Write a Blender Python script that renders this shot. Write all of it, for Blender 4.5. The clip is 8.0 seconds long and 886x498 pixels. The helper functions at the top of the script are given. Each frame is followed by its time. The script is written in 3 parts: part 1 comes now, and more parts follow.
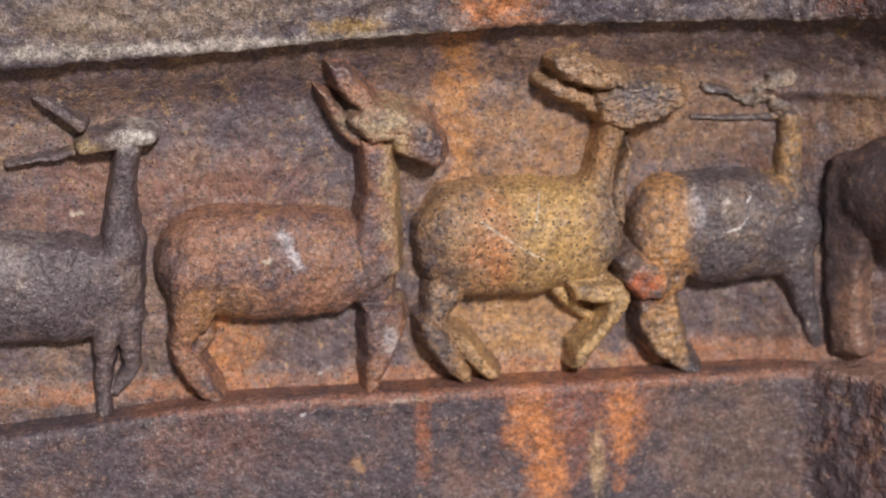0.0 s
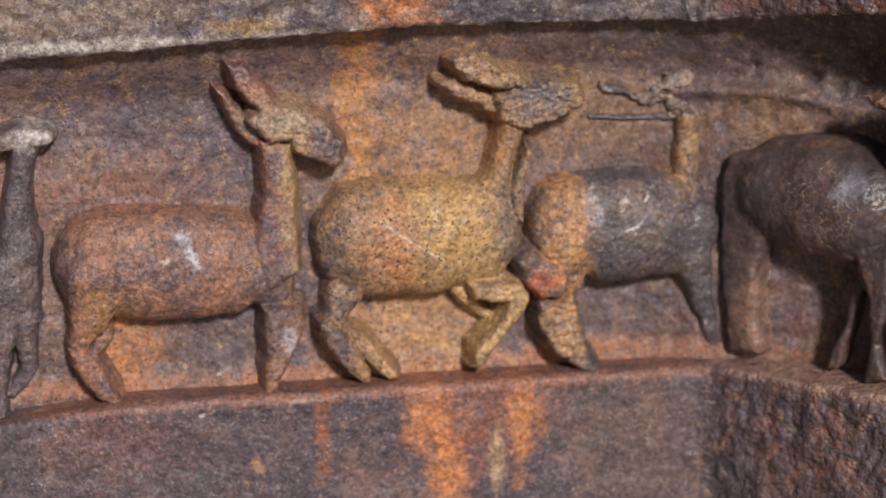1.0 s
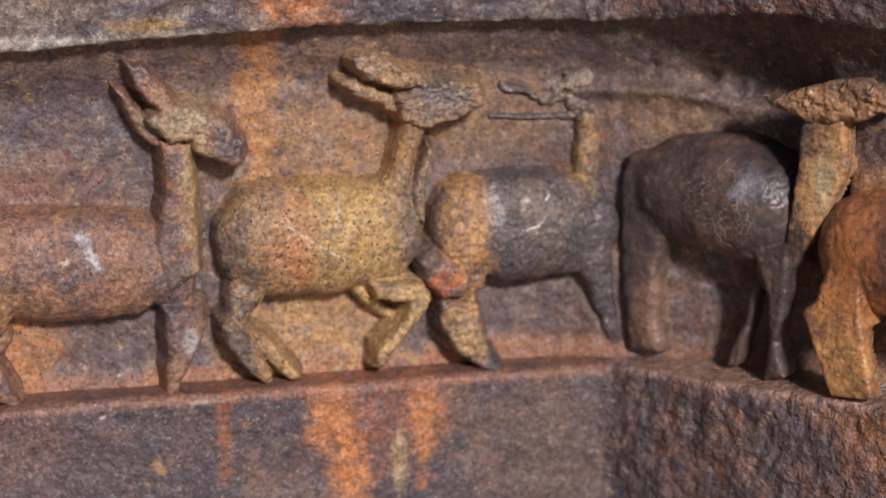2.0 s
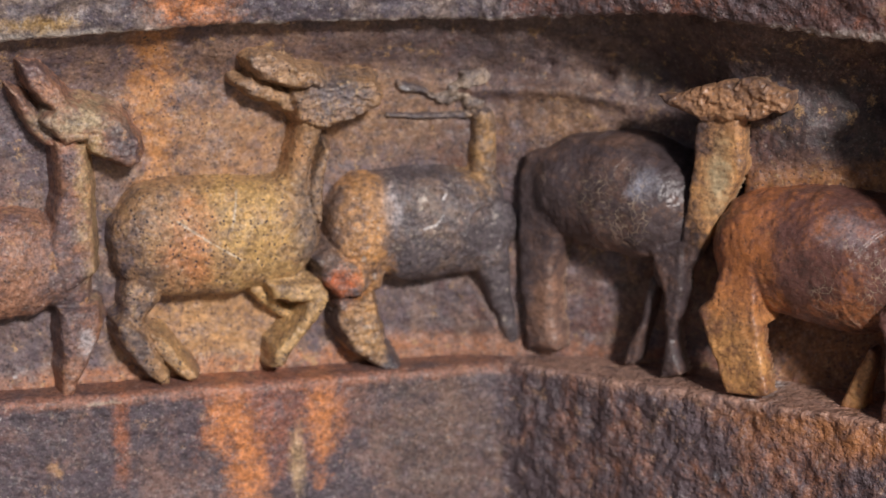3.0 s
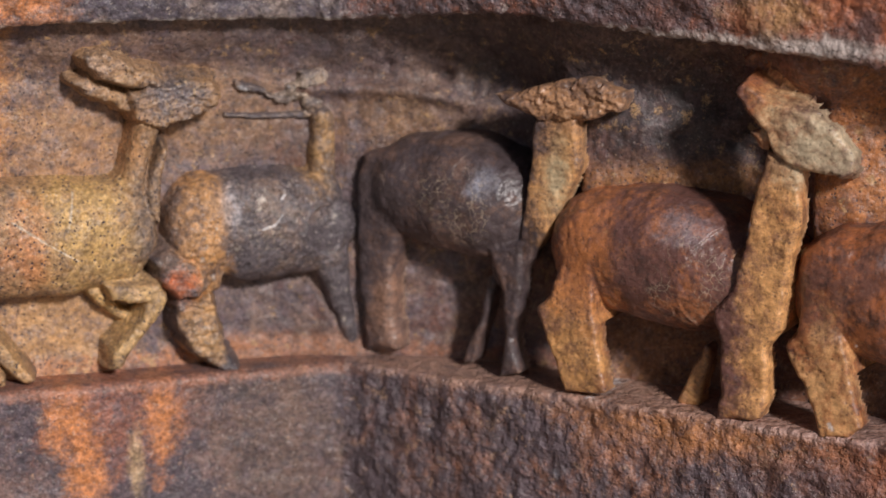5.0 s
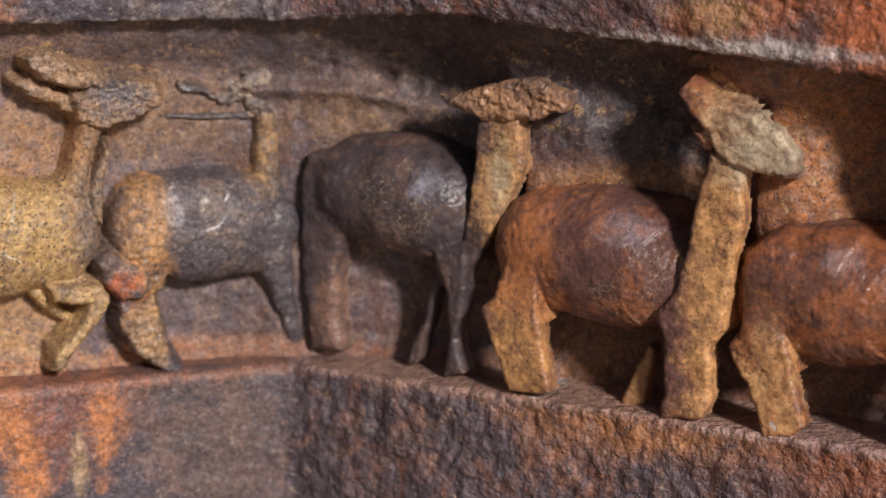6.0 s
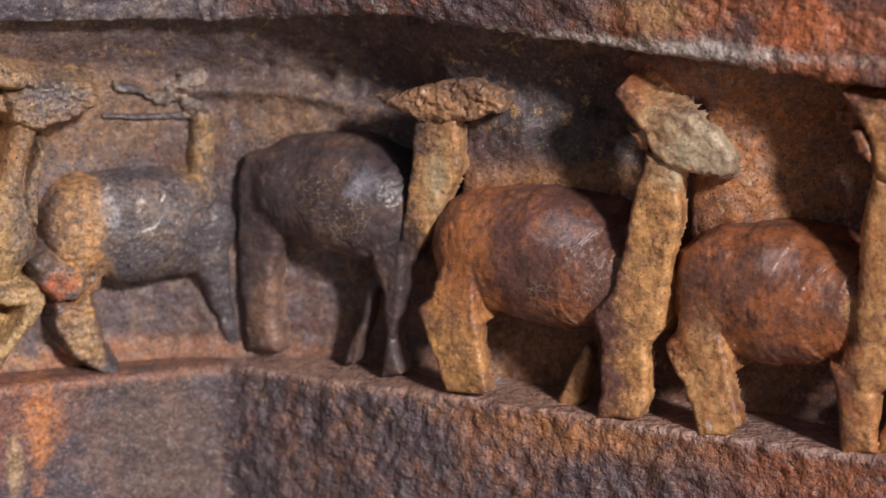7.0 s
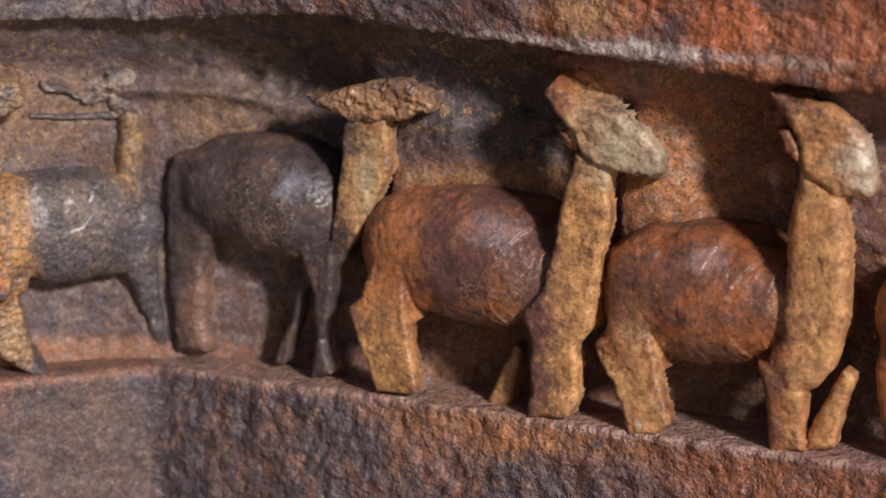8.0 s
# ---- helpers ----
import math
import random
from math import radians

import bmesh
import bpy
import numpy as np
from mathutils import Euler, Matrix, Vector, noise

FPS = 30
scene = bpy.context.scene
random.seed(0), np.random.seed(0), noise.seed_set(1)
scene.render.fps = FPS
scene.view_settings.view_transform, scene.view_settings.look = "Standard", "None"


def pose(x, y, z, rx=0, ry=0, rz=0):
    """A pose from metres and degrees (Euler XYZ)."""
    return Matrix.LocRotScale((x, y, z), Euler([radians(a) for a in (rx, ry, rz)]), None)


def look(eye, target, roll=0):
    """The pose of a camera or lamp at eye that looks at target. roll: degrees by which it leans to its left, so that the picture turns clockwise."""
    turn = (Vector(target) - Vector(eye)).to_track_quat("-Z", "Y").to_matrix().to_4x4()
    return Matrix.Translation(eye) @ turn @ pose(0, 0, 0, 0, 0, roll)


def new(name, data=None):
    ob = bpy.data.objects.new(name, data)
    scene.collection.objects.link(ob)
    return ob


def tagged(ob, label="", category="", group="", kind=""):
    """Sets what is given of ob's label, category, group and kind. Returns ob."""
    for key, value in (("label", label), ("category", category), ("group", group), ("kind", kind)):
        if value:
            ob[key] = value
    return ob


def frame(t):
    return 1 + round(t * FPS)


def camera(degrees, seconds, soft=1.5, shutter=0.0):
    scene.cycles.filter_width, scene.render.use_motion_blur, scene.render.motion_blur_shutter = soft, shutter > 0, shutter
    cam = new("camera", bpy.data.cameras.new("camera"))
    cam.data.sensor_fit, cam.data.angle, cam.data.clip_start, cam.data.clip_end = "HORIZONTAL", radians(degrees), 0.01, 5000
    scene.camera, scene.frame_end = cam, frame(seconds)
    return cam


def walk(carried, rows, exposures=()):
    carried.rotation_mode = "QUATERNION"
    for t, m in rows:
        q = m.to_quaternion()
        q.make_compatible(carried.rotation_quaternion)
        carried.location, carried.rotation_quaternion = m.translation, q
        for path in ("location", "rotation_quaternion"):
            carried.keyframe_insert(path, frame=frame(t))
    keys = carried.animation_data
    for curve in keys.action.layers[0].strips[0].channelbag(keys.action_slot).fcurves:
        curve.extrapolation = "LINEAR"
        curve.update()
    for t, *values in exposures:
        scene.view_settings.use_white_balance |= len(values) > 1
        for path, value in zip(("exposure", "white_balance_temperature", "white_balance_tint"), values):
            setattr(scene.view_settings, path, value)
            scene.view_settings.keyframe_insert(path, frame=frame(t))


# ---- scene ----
cam = camera(22.18, 8.0, soft=1.6)
cam.data.dof.use_dof = True
cam.data.dof.focus_distance = 3.0
cam.data.dof.aperture_fstop = 2.0
EYE = Vector((0.0, 0.0, 1.85))
# seconds, yaw, pitch, roll: the camera turns on one spot
TURNS = [
    (0.0, 9.062, -12.382, -1.198),
    (0.5, 7.765, -12.407, -1.003),
    (1.0, 6.446, -12.434, -0.838),
    (1.5, 5.205, -12.45, -0.684),
    (3.0, 1.23, -12.506, -0.197),
    (3.5, 0.013, -12.501, -0.003),
    (4.0, -1.213, -12.509, 0.163),
    (4.5, -2.124, -12.514, 0.264),
    (6.0, -4.401, -12.479, 0.59),
    (6.5, -5.065, -12.467, 0.683),
    (7.0, -6.035, -12.45, 0.822),
    (7.5, -6.994, -12.436, 0.959),
    (8.0, -7.859, -12.425, 1.08),
]


def aim(yaw, pitch, roll):
    a, b = radians(yaw), radians(pitch)
    way = Vector((-math.sin(a) * math.cos(b), math.cos(a) * math.cos(b), math.sin(b)))
    return look(EYE, EYE + way, roll)


walk(cam, [(t, aim(yaw, pitch, roll)) for t, yaw, pitch, roll in TURNS], [(0.0, -0.73, 6300, 15), (8.0, -0.65, 6300, 15)])

# ---- light: an open sky, the sun low and soft from the right of the frieze ----
SUN_SIDE, SUN_HEIGHT = 24.0, 26.0
world = bpy.data.worlds.new("sky")
scene.world = world
world.use_nodes = True
sky = world.node_tree.nodes.new("ShaderNodeTexSky")
sky.sky_type, sky.sun_disc = "NISHITA", False
sky.sun_elevation, sky.sun_rotation = radians(SUN_HEIGHT), radians(180 - SUN_SIDE)
world.node_tree.links.new(sky.outputs[0], world.node_tree.nodes["Background"].inputs[0])
world.node_tree.nodes["Background"].inputs[1].default_value = 0.043
lamp = bpy.data.lights.new("sun", "SUN")
lamp.energy, lamp.angle, lamp.color = 5.0, radians(7.0), (1.0, 0.93, 0.85)
sun = new("sun", lamp)
to_sun = Vector((math.sin(radians(SUN_SIDE)) * math.cos(radians(SUN_HEIGHT)),
                 -math.cos(radians(SUN_SIDE)) * math.cos(radians(SUN_HEIGHT)), math.sin(radians(SUN_HEIGHT))))
sun.matrix_world = look(to_sun * 8, (0, 0, 0))

# ---- the plan: two rock walls that meet in an inner corner ----
CORNER = Vector((0.02, 3.182, 0.975))
ALONG = {"L": Vector((math.cos(radians(197.5)), math.sin(radians(197.5)), 0)),
         "R": Vector((math.cos(radians(-31.0)), math.sin(radians(-31.0)), 0))}
OUT = {"L": Vector((-ALONG["L"].y, ALONG["L"].x, 0)), "R": Vector((ALONG["R"].y, -ALONG["R"].x, 0))}
MID = (OUT["L"] + OUT["R"]).normalized()
MITRE = MID.dot(ALONG["L"]) / MID.dot(OUT["L"])
UP = Vector((0, 0, 1))


def at(wall, u, v, w):
    """A place u along a wall from the corner, v above its ledge and w out from the ledge's front."""
    return CORNER + ALONG[wall] * u + UP * v + OUT[wall] * w


def clamp(x, a=0.0, b=1.0):
    return min(b, max(a, x))


def ease(x):
    x = clamp(x)
    return x * x * (3 - 2 * x)


# ---- materials ----
def nodes_of(name):
    m = bpy.data.materials.new(name)
    m.use_nodes = True
    return m, m.node_tree


class Graph:
    def __init__(self, tree):
        self.t = tree

    def add(self, kind, **values):
        n = self.t.nodes.new("ShaderNode" + kind)
        for k, v in values.items():
            n.inputs[k.replace("_", " ")].default_value = v
        return n

    def link(self, a, b):
        self.t.links.new(a, b)

    def math(self, op, a, b=0.0, clamped=False):
        n = self.t.nodes.new("ShaderNodeMath")
        n.operation, n.use_clamp = op, clamped
        for i, x in enumerate((a, b)):
            if isinstance(x, (int, float)):
                n.inputs[i].default_value = x
            else:
                self.link(x, n.inputs[i])
        return n.outputs[0]

    def vmath(self, op, a, b):
        n = self.t.nodes.new("ShaderNodeVectorMath")
        n.operation = op
        for i, x in enumerate((a, b)):
            if isinstance(x, (tuple, Vector)):
                n.inputs[i].default_value = x
            else:
                self.link(x, n.inputs[i])
        return n.outputs["Value"] if op == "DOT_PRODUCT" else n.outputs["Vector"]

    def span(self, x, lo, hi, to_lo=0.0, to_hi=1.0):
        n = self.t.nodes.new("ShaderNodeMapRange")
        n.interpolation_type = "SMOOTHSTEP"
        self.link(x, n.inputs[0])
        for i, v in enumerate((lo, hi, to_lo, to_hi)):
            n.inputs[i + 1].default_value = v
        return n.outputs[0]

    def noise(self, where, scale, detail=6.0, rough=0.6, warp=0.0):
        n = self.add("TexNoise", Scale=scale, Detail=detail, Roughness=rough, Distortion=warp)
        self.link(where, n.inputs["Vector"])
        return n.outputs["Fac"]

    def add_noise_colour(self, where, scale):
        n = self.add("TexNoise", Scale=scale, Detail=3.0)
        self.link(where, n.inputs["Vector"])
        return n.outputs["Color"]

    def mix(self, amount, a, b):
        n = self.t.nodes.new("ShaderNodeMix")
        n.data_type = "RGBA"
        for s, x in ((0, amount), (6, a), (7, b)):
            if isinstance(x, (int, float)):
                n.inputs[s].default_value = x
            elif isinstance(x, tuple):
                n.inputs[s].default_value = (*x, 1)
            else:
                self.link(x, n.inputs[s])
        return n.outputs[2]


DARK, SOOT, GREY, RUST, ORANGE, OCHRE, PALE, UMBER = ((0.06, 0.05, 0.058), (0.05, 0.033, 0.03), (0.17, 0.145, 0.145), (0.23, 0.085, 0.04), (0.46, 0.17, 0.055),
                                                (0.42, 0.25, 0.10), (0.60, 0.54, 0.47), (0.13, 0.065, 0.042))


def rock(name, base, second, speck, grain=0.40, grit=0.80, deep=1.0, second_at=0.5, speck_at=0.56, bump=0.8, streak=0.0, pits=0.5, gloss=0.42, shift=0.0, shade=DARK, veins=(), stains_and_shading=(), lines=(), worn=0.0):
    """Old rock: base and second colour in clouds, specks of a third, grain, pits, and patches of stain and of painted
    shade or sheen (wall, u, v, half width, half height, colour, amount).
    """
    m, tree = nodes_of(name)
    g = Graph(tree)
    shader = tree.nodes["Principled BSDF"]
    place = g.t.nodes.new("ShaderNodeNewGeometry").outputs["Position"]
    here = g.vmath("ADD", place, (shift, shift * 0.7, 0.0))
    tall = g.vmath("MULTIPLY", here, (1.0, 1.0, 0.25))
    blotch = g.noise(here, 26.0, 7.0, 0.7)
    fine = g.noise(here, 150.0, 6.0, 0.75)
    tone = g.noise(here, 10.0, 11.0, 0.80, 0.3)
    if streak:
        tone = g.math("ADD", g.math("MULTIPLY", tone, 1 - streak), g.math("MULTIPLY", g.noise(tall, 24.0, 9.0, 0.75), streak))
    colour = g.mix(g.span(tone, second_at - 0.07, second_at + 0.07), base, second)
    dark = g.span(g.noise(here, 16.0, 11.0, 0.82), 0.48, 0.38, 0.0, 0.65)
    colour = g.mix(dark, colour, shade)
    warp = g.math("SUBTRACT", g.noise(here, 22.0, 10.0, 0.8), 0.5)
    thin = g.span(g.noise(here, 48.0, 9.0, 0.78), 0.36, 0.56, 0.3, 1.0)
    for wall, u, v, ru, rv, tint, amount in stains_and_shading:
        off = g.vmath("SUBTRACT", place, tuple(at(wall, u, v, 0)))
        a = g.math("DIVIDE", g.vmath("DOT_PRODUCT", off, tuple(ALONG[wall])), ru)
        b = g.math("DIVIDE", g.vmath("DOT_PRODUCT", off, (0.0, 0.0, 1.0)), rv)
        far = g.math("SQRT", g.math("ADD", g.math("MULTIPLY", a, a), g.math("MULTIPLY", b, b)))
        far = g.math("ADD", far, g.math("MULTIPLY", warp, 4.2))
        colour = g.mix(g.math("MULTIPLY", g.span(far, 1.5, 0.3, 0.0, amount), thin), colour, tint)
    flecks = g.noise(here, 34.0, 9.0, 0.82)
    colour = g.mix(g.span(flecks, speck_at, speck_at + 0.07, 0.0, 0.8), colour, speck)
    crust = g.span(g.noise(here, 40.0, 10.0, 0.84), 0.46, 0.38, 0.0, 0.5)
    colour = g.mix(crust, colour, shade)
    light = g.span(g.noise(here, 230.0, 3.0, 0.6), 0.60, 0.67, 0.0, grain)
    colour = g.mix(light, colour, g.mix(0.7, colour, PALE))
    for wall, u1, v1, u2, v2, wide, tint in lines:
        off = g.vmath("SUBTRACT", place, tuple(at(wall, u1, v1, 0)))
        a = g.vmath("DOT_PRODUCT", off, tuple(ALONG[wall]))
        b = g.vmath("DOT_PRODUCT", off, (0.0, 0.0, 1.0))
        du, dv = u2 - u1, v2 - v1
        size = du * du + dv * dv
        k = g.math("DIVIDE", g.math("ADD", g.math("MULTIPLY", a, du), g.math("MULTIPLY", b, dv)), size, True)
        a = g.math("SUBTRACT", a, g.math("MULTIPLY", k, du))
        b = g.math("SUBTRACT", b, g.math("MULTIPLY", k, dv))
        far = g.math("SQRT", g.math("ADD", g.math("MULTIPLY", a, a), g.math("MULTIPLY", b, b)))
        far = g.math("ADD", g.math("DIVIDE", far, wide), g.math("MULTIPLY", g.math("SUBTRACT", g.noise(here, 90.0, 7.0, 0.75), 0.5), 5.0))
        colour = g.mix(g.span(far, 1.4, 0.1, 0.0, 0.65), colour, tint)
    for wall, u, v, ru, rv in veins:
        off = g.vmath("SUBTRACT", place, tuple(at(wall, u, v, 0)))
        a = g.math("DIVIDE", g.vmath("DOT_PRODUCT", off, tuple(ALONG[wall])), ru)
        b = g.math("DIVIDE", g.vmath("DOT_PRODUCT", off, (0.0, 0.0, 1.0)), rv)
        near = g.span(g.math("ADD", g.math("ADD", g.math("MULTIPLY", a, a), g.math("MULTIPLY", b, b)), g.math("MULTIPLY", warp, 3.0)), 1.2, 0.4)
        bent = g.vmath("ADD", here, g.vmath("MULTIPLY", g.add_noise_colour(here, 60.0), (0.02, 0.02, 0.02)))
        crack = g.add("TexVoronoi", Scale=85.0)
        crack.feature = "DISTANCE_TO_EDGE"
        g.link(bent, crack.inputs["Vector"])
        line = g.math("MULTIPLY", g.span(crack.outputs["Distance"], 0.05, 0.01), g.math("MULTIPLY", near, g.span(blotch, 0.42, 0.60, 0.0, 0.5)))
        colour = g.mix(line, colour, (0.52, 0.42, 0.30))
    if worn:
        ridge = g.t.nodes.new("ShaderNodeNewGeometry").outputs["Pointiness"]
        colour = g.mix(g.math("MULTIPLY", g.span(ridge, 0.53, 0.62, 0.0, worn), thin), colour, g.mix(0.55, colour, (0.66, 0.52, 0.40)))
    value = g.t.nodes.new("ShaderNodeHueSaturation")
    g.link(colour, value.inputs["Color"])
    mottle = g.noise(here, 55.0, 8.0, 0.75)
    g.link(g.math("MULTIPLY", g.span(fine, 0.34, 0.66, 1 - 0.5 * grit, 1 + 0.55 * grit), g.span(mottle, 0.34, 0.66, 0.78, 1.24)), value.inputs["Value"])
    cell = g.add("TexVoronoi", Scale=150.0)
    g.link(g.vmath("ADD", here, (0.0, 0.0, 0.0)), cell.inputs["Vector"])
    hole = g.span(cell.outputs["Distance"], 0.17, 0.33, 0.0, 1.0)
    keep = g.span(g.noise(here, 60.0, 3.0), 0.42, 0.55)
    hole = g.math("SUBTRACT", 1.0, g.math("MULTIPLY", g.math("SUBTRACT", 1.0, hole), keep))
    # Pits are darkened in the colour too, for the small shadows inside them.
    pitted = g.mix(g.math("MULTIPLY", g.math("SUBTRACT", 1.0, hole), pits), value.outputs[0], shade)
    g.link(pitted, shader.inputs["Base Color"])
    g.link(g.span(blotch, 0.3, 0.7, gloss, gloss + 0.25), shader.inputs["Roughness"])
    shader.inputs["Specular IOR Level"].default_value = 0.5
    height = g.math("ADD", g.math("MULTIPLY", g.noise(here, 190.0, 2.0, 0.5), 0.5), g.math("MULTIPLY", g.noise(here, 85.0, 3.0, 0.5), 1.3))
    height = g.math("ADD", height, g.math("MULTIPLY", hole, 0.35 * pits))
    relief = g.add("Bump", Strength=bump, Distance=0.0030 * deep)
    g.link(height, relief.inputs["Height"])
    g.link(relief.outputs[0], shader.inputs["Normal"])
    return m


# purple-grey rock of the walls, with rust and ochre runs
PLUM, SAND, BROWN = (0.128, 0.096, 0.110), (0.44, 0.235, 0.10), (0.19, 0.083, 0.06)
FLAME, HONEY = (0.56, 0.22, 0.08), (0.70, 0.37, 0.145)
WALL_FACE = rock("rock_recess", PLUM, (0.24, 0.155, 0.115), (0.46, 0.29, 0.14), second_at=0.50, streak=0.3, pits=0.8, grain=0.30, grit=0.62, lines=(
    ("L", 0.697, 0.016, 0.695, 0.016, 0.003, (0.74, 0.73, 0.74)), ("L", 1.030, 0.263, 1.019, 0.263, 0.004, (0.66, 0.58, 0.46))), stains_and_shading=(
    ("L", 0.49, 0.37, 0.03, 0.16, (0.52, 0.24, 0.08), 0.9), ("L", 0.38, 0.30, 0.11, 0.12, SAND, 0.75), ("L", 0.41, 0.06, 0.12, 0.09, (0.50, 0.29, 0.13), 0.95),
    ("L", 0.15, 0.36, 0.12, 0.07, (0.40, 0.22, 0.09), 0.65), ("L", 0.82, 0.05, 0.05, 0.07, (0.48, 0.20, 0.07), 0.9), ("L", 0.5, 0.008, 0.95, 0.014, (0.40, 0.16, 0.065), 0.8),
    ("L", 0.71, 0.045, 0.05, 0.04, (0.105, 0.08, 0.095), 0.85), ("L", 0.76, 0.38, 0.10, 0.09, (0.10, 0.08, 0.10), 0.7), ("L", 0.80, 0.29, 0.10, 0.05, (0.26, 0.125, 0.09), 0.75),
    # Last two patches: the inner corner's shade, put into the wall's colour.
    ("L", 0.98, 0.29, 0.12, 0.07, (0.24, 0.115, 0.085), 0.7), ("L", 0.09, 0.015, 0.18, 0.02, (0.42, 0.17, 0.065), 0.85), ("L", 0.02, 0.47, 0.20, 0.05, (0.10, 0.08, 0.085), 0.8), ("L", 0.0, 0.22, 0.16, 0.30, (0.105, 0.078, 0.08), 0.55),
    # Third patch: dark rock, deepened with the overhang's shade as colour.
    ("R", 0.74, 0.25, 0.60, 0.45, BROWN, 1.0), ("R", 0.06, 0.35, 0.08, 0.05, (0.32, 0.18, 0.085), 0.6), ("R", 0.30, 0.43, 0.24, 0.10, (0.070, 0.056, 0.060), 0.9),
    # First patch: sooty dark rock, with the shadow beside the neck painted in.
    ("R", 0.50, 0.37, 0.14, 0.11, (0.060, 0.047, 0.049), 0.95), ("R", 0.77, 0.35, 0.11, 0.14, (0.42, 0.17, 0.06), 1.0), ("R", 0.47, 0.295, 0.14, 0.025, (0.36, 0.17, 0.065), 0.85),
    ("R", 0.45, 0.04, 0.10, 0.06, (0.30, 0.15, 0.07), 0.85), ("R", 0.75, 0.05, 0.10, 0.08, (0.24, 0.12, 0.06), 0.8)))
LOWER_FACE = rock("rock_lower", (0.092, 0.072, 0.087), (0.185, 0.115, 0.10), (0.40, 0.25, 0.16), second_at=0.53, speck_at=0.58, streak=0.25, lines=(
    ("L", 0.730, -0.024, 0.728, -0.024, 0.0035, (0.74, 0.73, 0.74)), ("L", 0.419, 0.014, 0.386, 0.013, 0.003, (0.74, 0.73, 0.74)), ("L", 0.655, -0.099, 0.649, -0.108, 0.007, (0.5, 0.3, 0.15)), ("L", 0.606, -0.013, 0.562, -0.011, 0.003, (0.45, 0.36, 0.28))), stains_and_shading=(
    ("L", 0.34, -0.04, 0.10, 0.09, (0.30, 0.115, 0.07), 0.85), ("L", 0.41, -0.05, 0.028, 0.06, FLAME, 1.0), ("L", 0.385, -0.15, 0.030, 0.09, FLAME, 1.0), ("L", 0.275, -0.05, 0.025, 0.08, FLAME, 0.95),
    ("L", 0.31, -0.12, 0.012, 0.05, (0.5, 0.36, 0.2), 0.7), ("L", 0.10, -0.12, 0.11, 0.17, (0.165, 0.105, 0.075), 0.6), ("L", 0.5, -0.006, 0.95, 0.010, (0.34, 0.15, 0.09), 0.75),
    ("L", 0.56, -0.06, 0.012, 0.06, (0.36, 0.13, 0.06), 0.8), ("L", 0.84, -0.05, 0.10, 0.05, (0.21, 0.105, 0.085), 0.6)))
LOWER_ROUGH = rock("rock_lower_rough", (0.125, 0.094, 0.106), (0.40, 0.185, 0.11), (0.42, 0.27, 0.18), second_at=0.55, bump=1.0, deep=2.0, gloss=0.34, shade=SOOT, grain=0.12, grit=0.45, streak=0.35, lines=(
    ("R", 0.384, 0.002, 0.401, 0.006, 0.005, (0.74, 0.73, 0.74)), ("R", 0.418, 0.005, 0.424, 0.007, 0.004, (0.74, 0.73, 0.74)), ("R", 0.343, -0.114, 0.345, -0.119, 0.005, (0.5,0.5,0.58)), ("R", 0.440, 0.007, 0.445, 0.009, 0.004, (0.74, 0.73, 0.74))), stains_and_shading=(
    # Third patch: darkness of the corner, painted on as colour.
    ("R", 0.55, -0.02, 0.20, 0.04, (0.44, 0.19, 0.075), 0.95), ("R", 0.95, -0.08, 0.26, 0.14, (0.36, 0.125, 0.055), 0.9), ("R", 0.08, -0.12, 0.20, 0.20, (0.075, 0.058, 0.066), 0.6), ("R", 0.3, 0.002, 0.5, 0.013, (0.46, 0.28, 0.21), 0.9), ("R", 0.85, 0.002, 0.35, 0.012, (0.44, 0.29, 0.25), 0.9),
    ("R", 0.70, -0.09, 0.10, 0.05, (0.085, 0.065, 0.075), 0.8)))
EAVE_FACE = rock("rock_overhang", (0.098, 0.083, 0.103), (0.21, 0.165, 0.15), (0.50, 0.42, 0.34), second_at=0.51, speck_at=0.57, stains_and_shading=(
    ("L", 0.443, 0.55, 0.06, 0.06, FLAME, 0.85), ("L", 0.6, 0.498, 1.0, 0.010, (0.60, 0.55, 0.50), 0.9), ("L", 0.66, 0.52, 0.05, 0.012, (0.45, 0.28, 0.08), 0.7),
    ("L", 0.95, 0.54, 0.25, 0.03, (0.36, 0.26, 0.17), 0.6)))
EAVE_ROUGH = rock("rock_overhang_red", (0.155, 0.082, 0.072), (0.34, 0.125, 0.065), (0.55, 0.46, 0.42), second_at=0.5, bump=1.0, deep=1.6, gloss=0.36, shade=SOOT, grain=0.12, grit=0.45, speck_at=0.58, stains_and_shading=(
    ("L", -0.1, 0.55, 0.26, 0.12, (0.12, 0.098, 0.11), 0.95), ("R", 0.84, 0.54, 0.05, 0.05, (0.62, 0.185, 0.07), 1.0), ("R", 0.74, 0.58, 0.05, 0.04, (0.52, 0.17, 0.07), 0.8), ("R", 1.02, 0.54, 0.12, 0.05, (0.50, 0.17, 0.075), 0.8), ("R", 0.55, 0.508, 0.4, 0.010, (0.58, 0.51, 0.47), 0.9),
    ("R", 0.69, 0.505, 0.10, 0.016, (0.56, 0.48, 0.44), 0.85), ("R", 0.64, 0.55, 0.05, 0.03, (0.50, 0.27, 0.11), 0.75)))
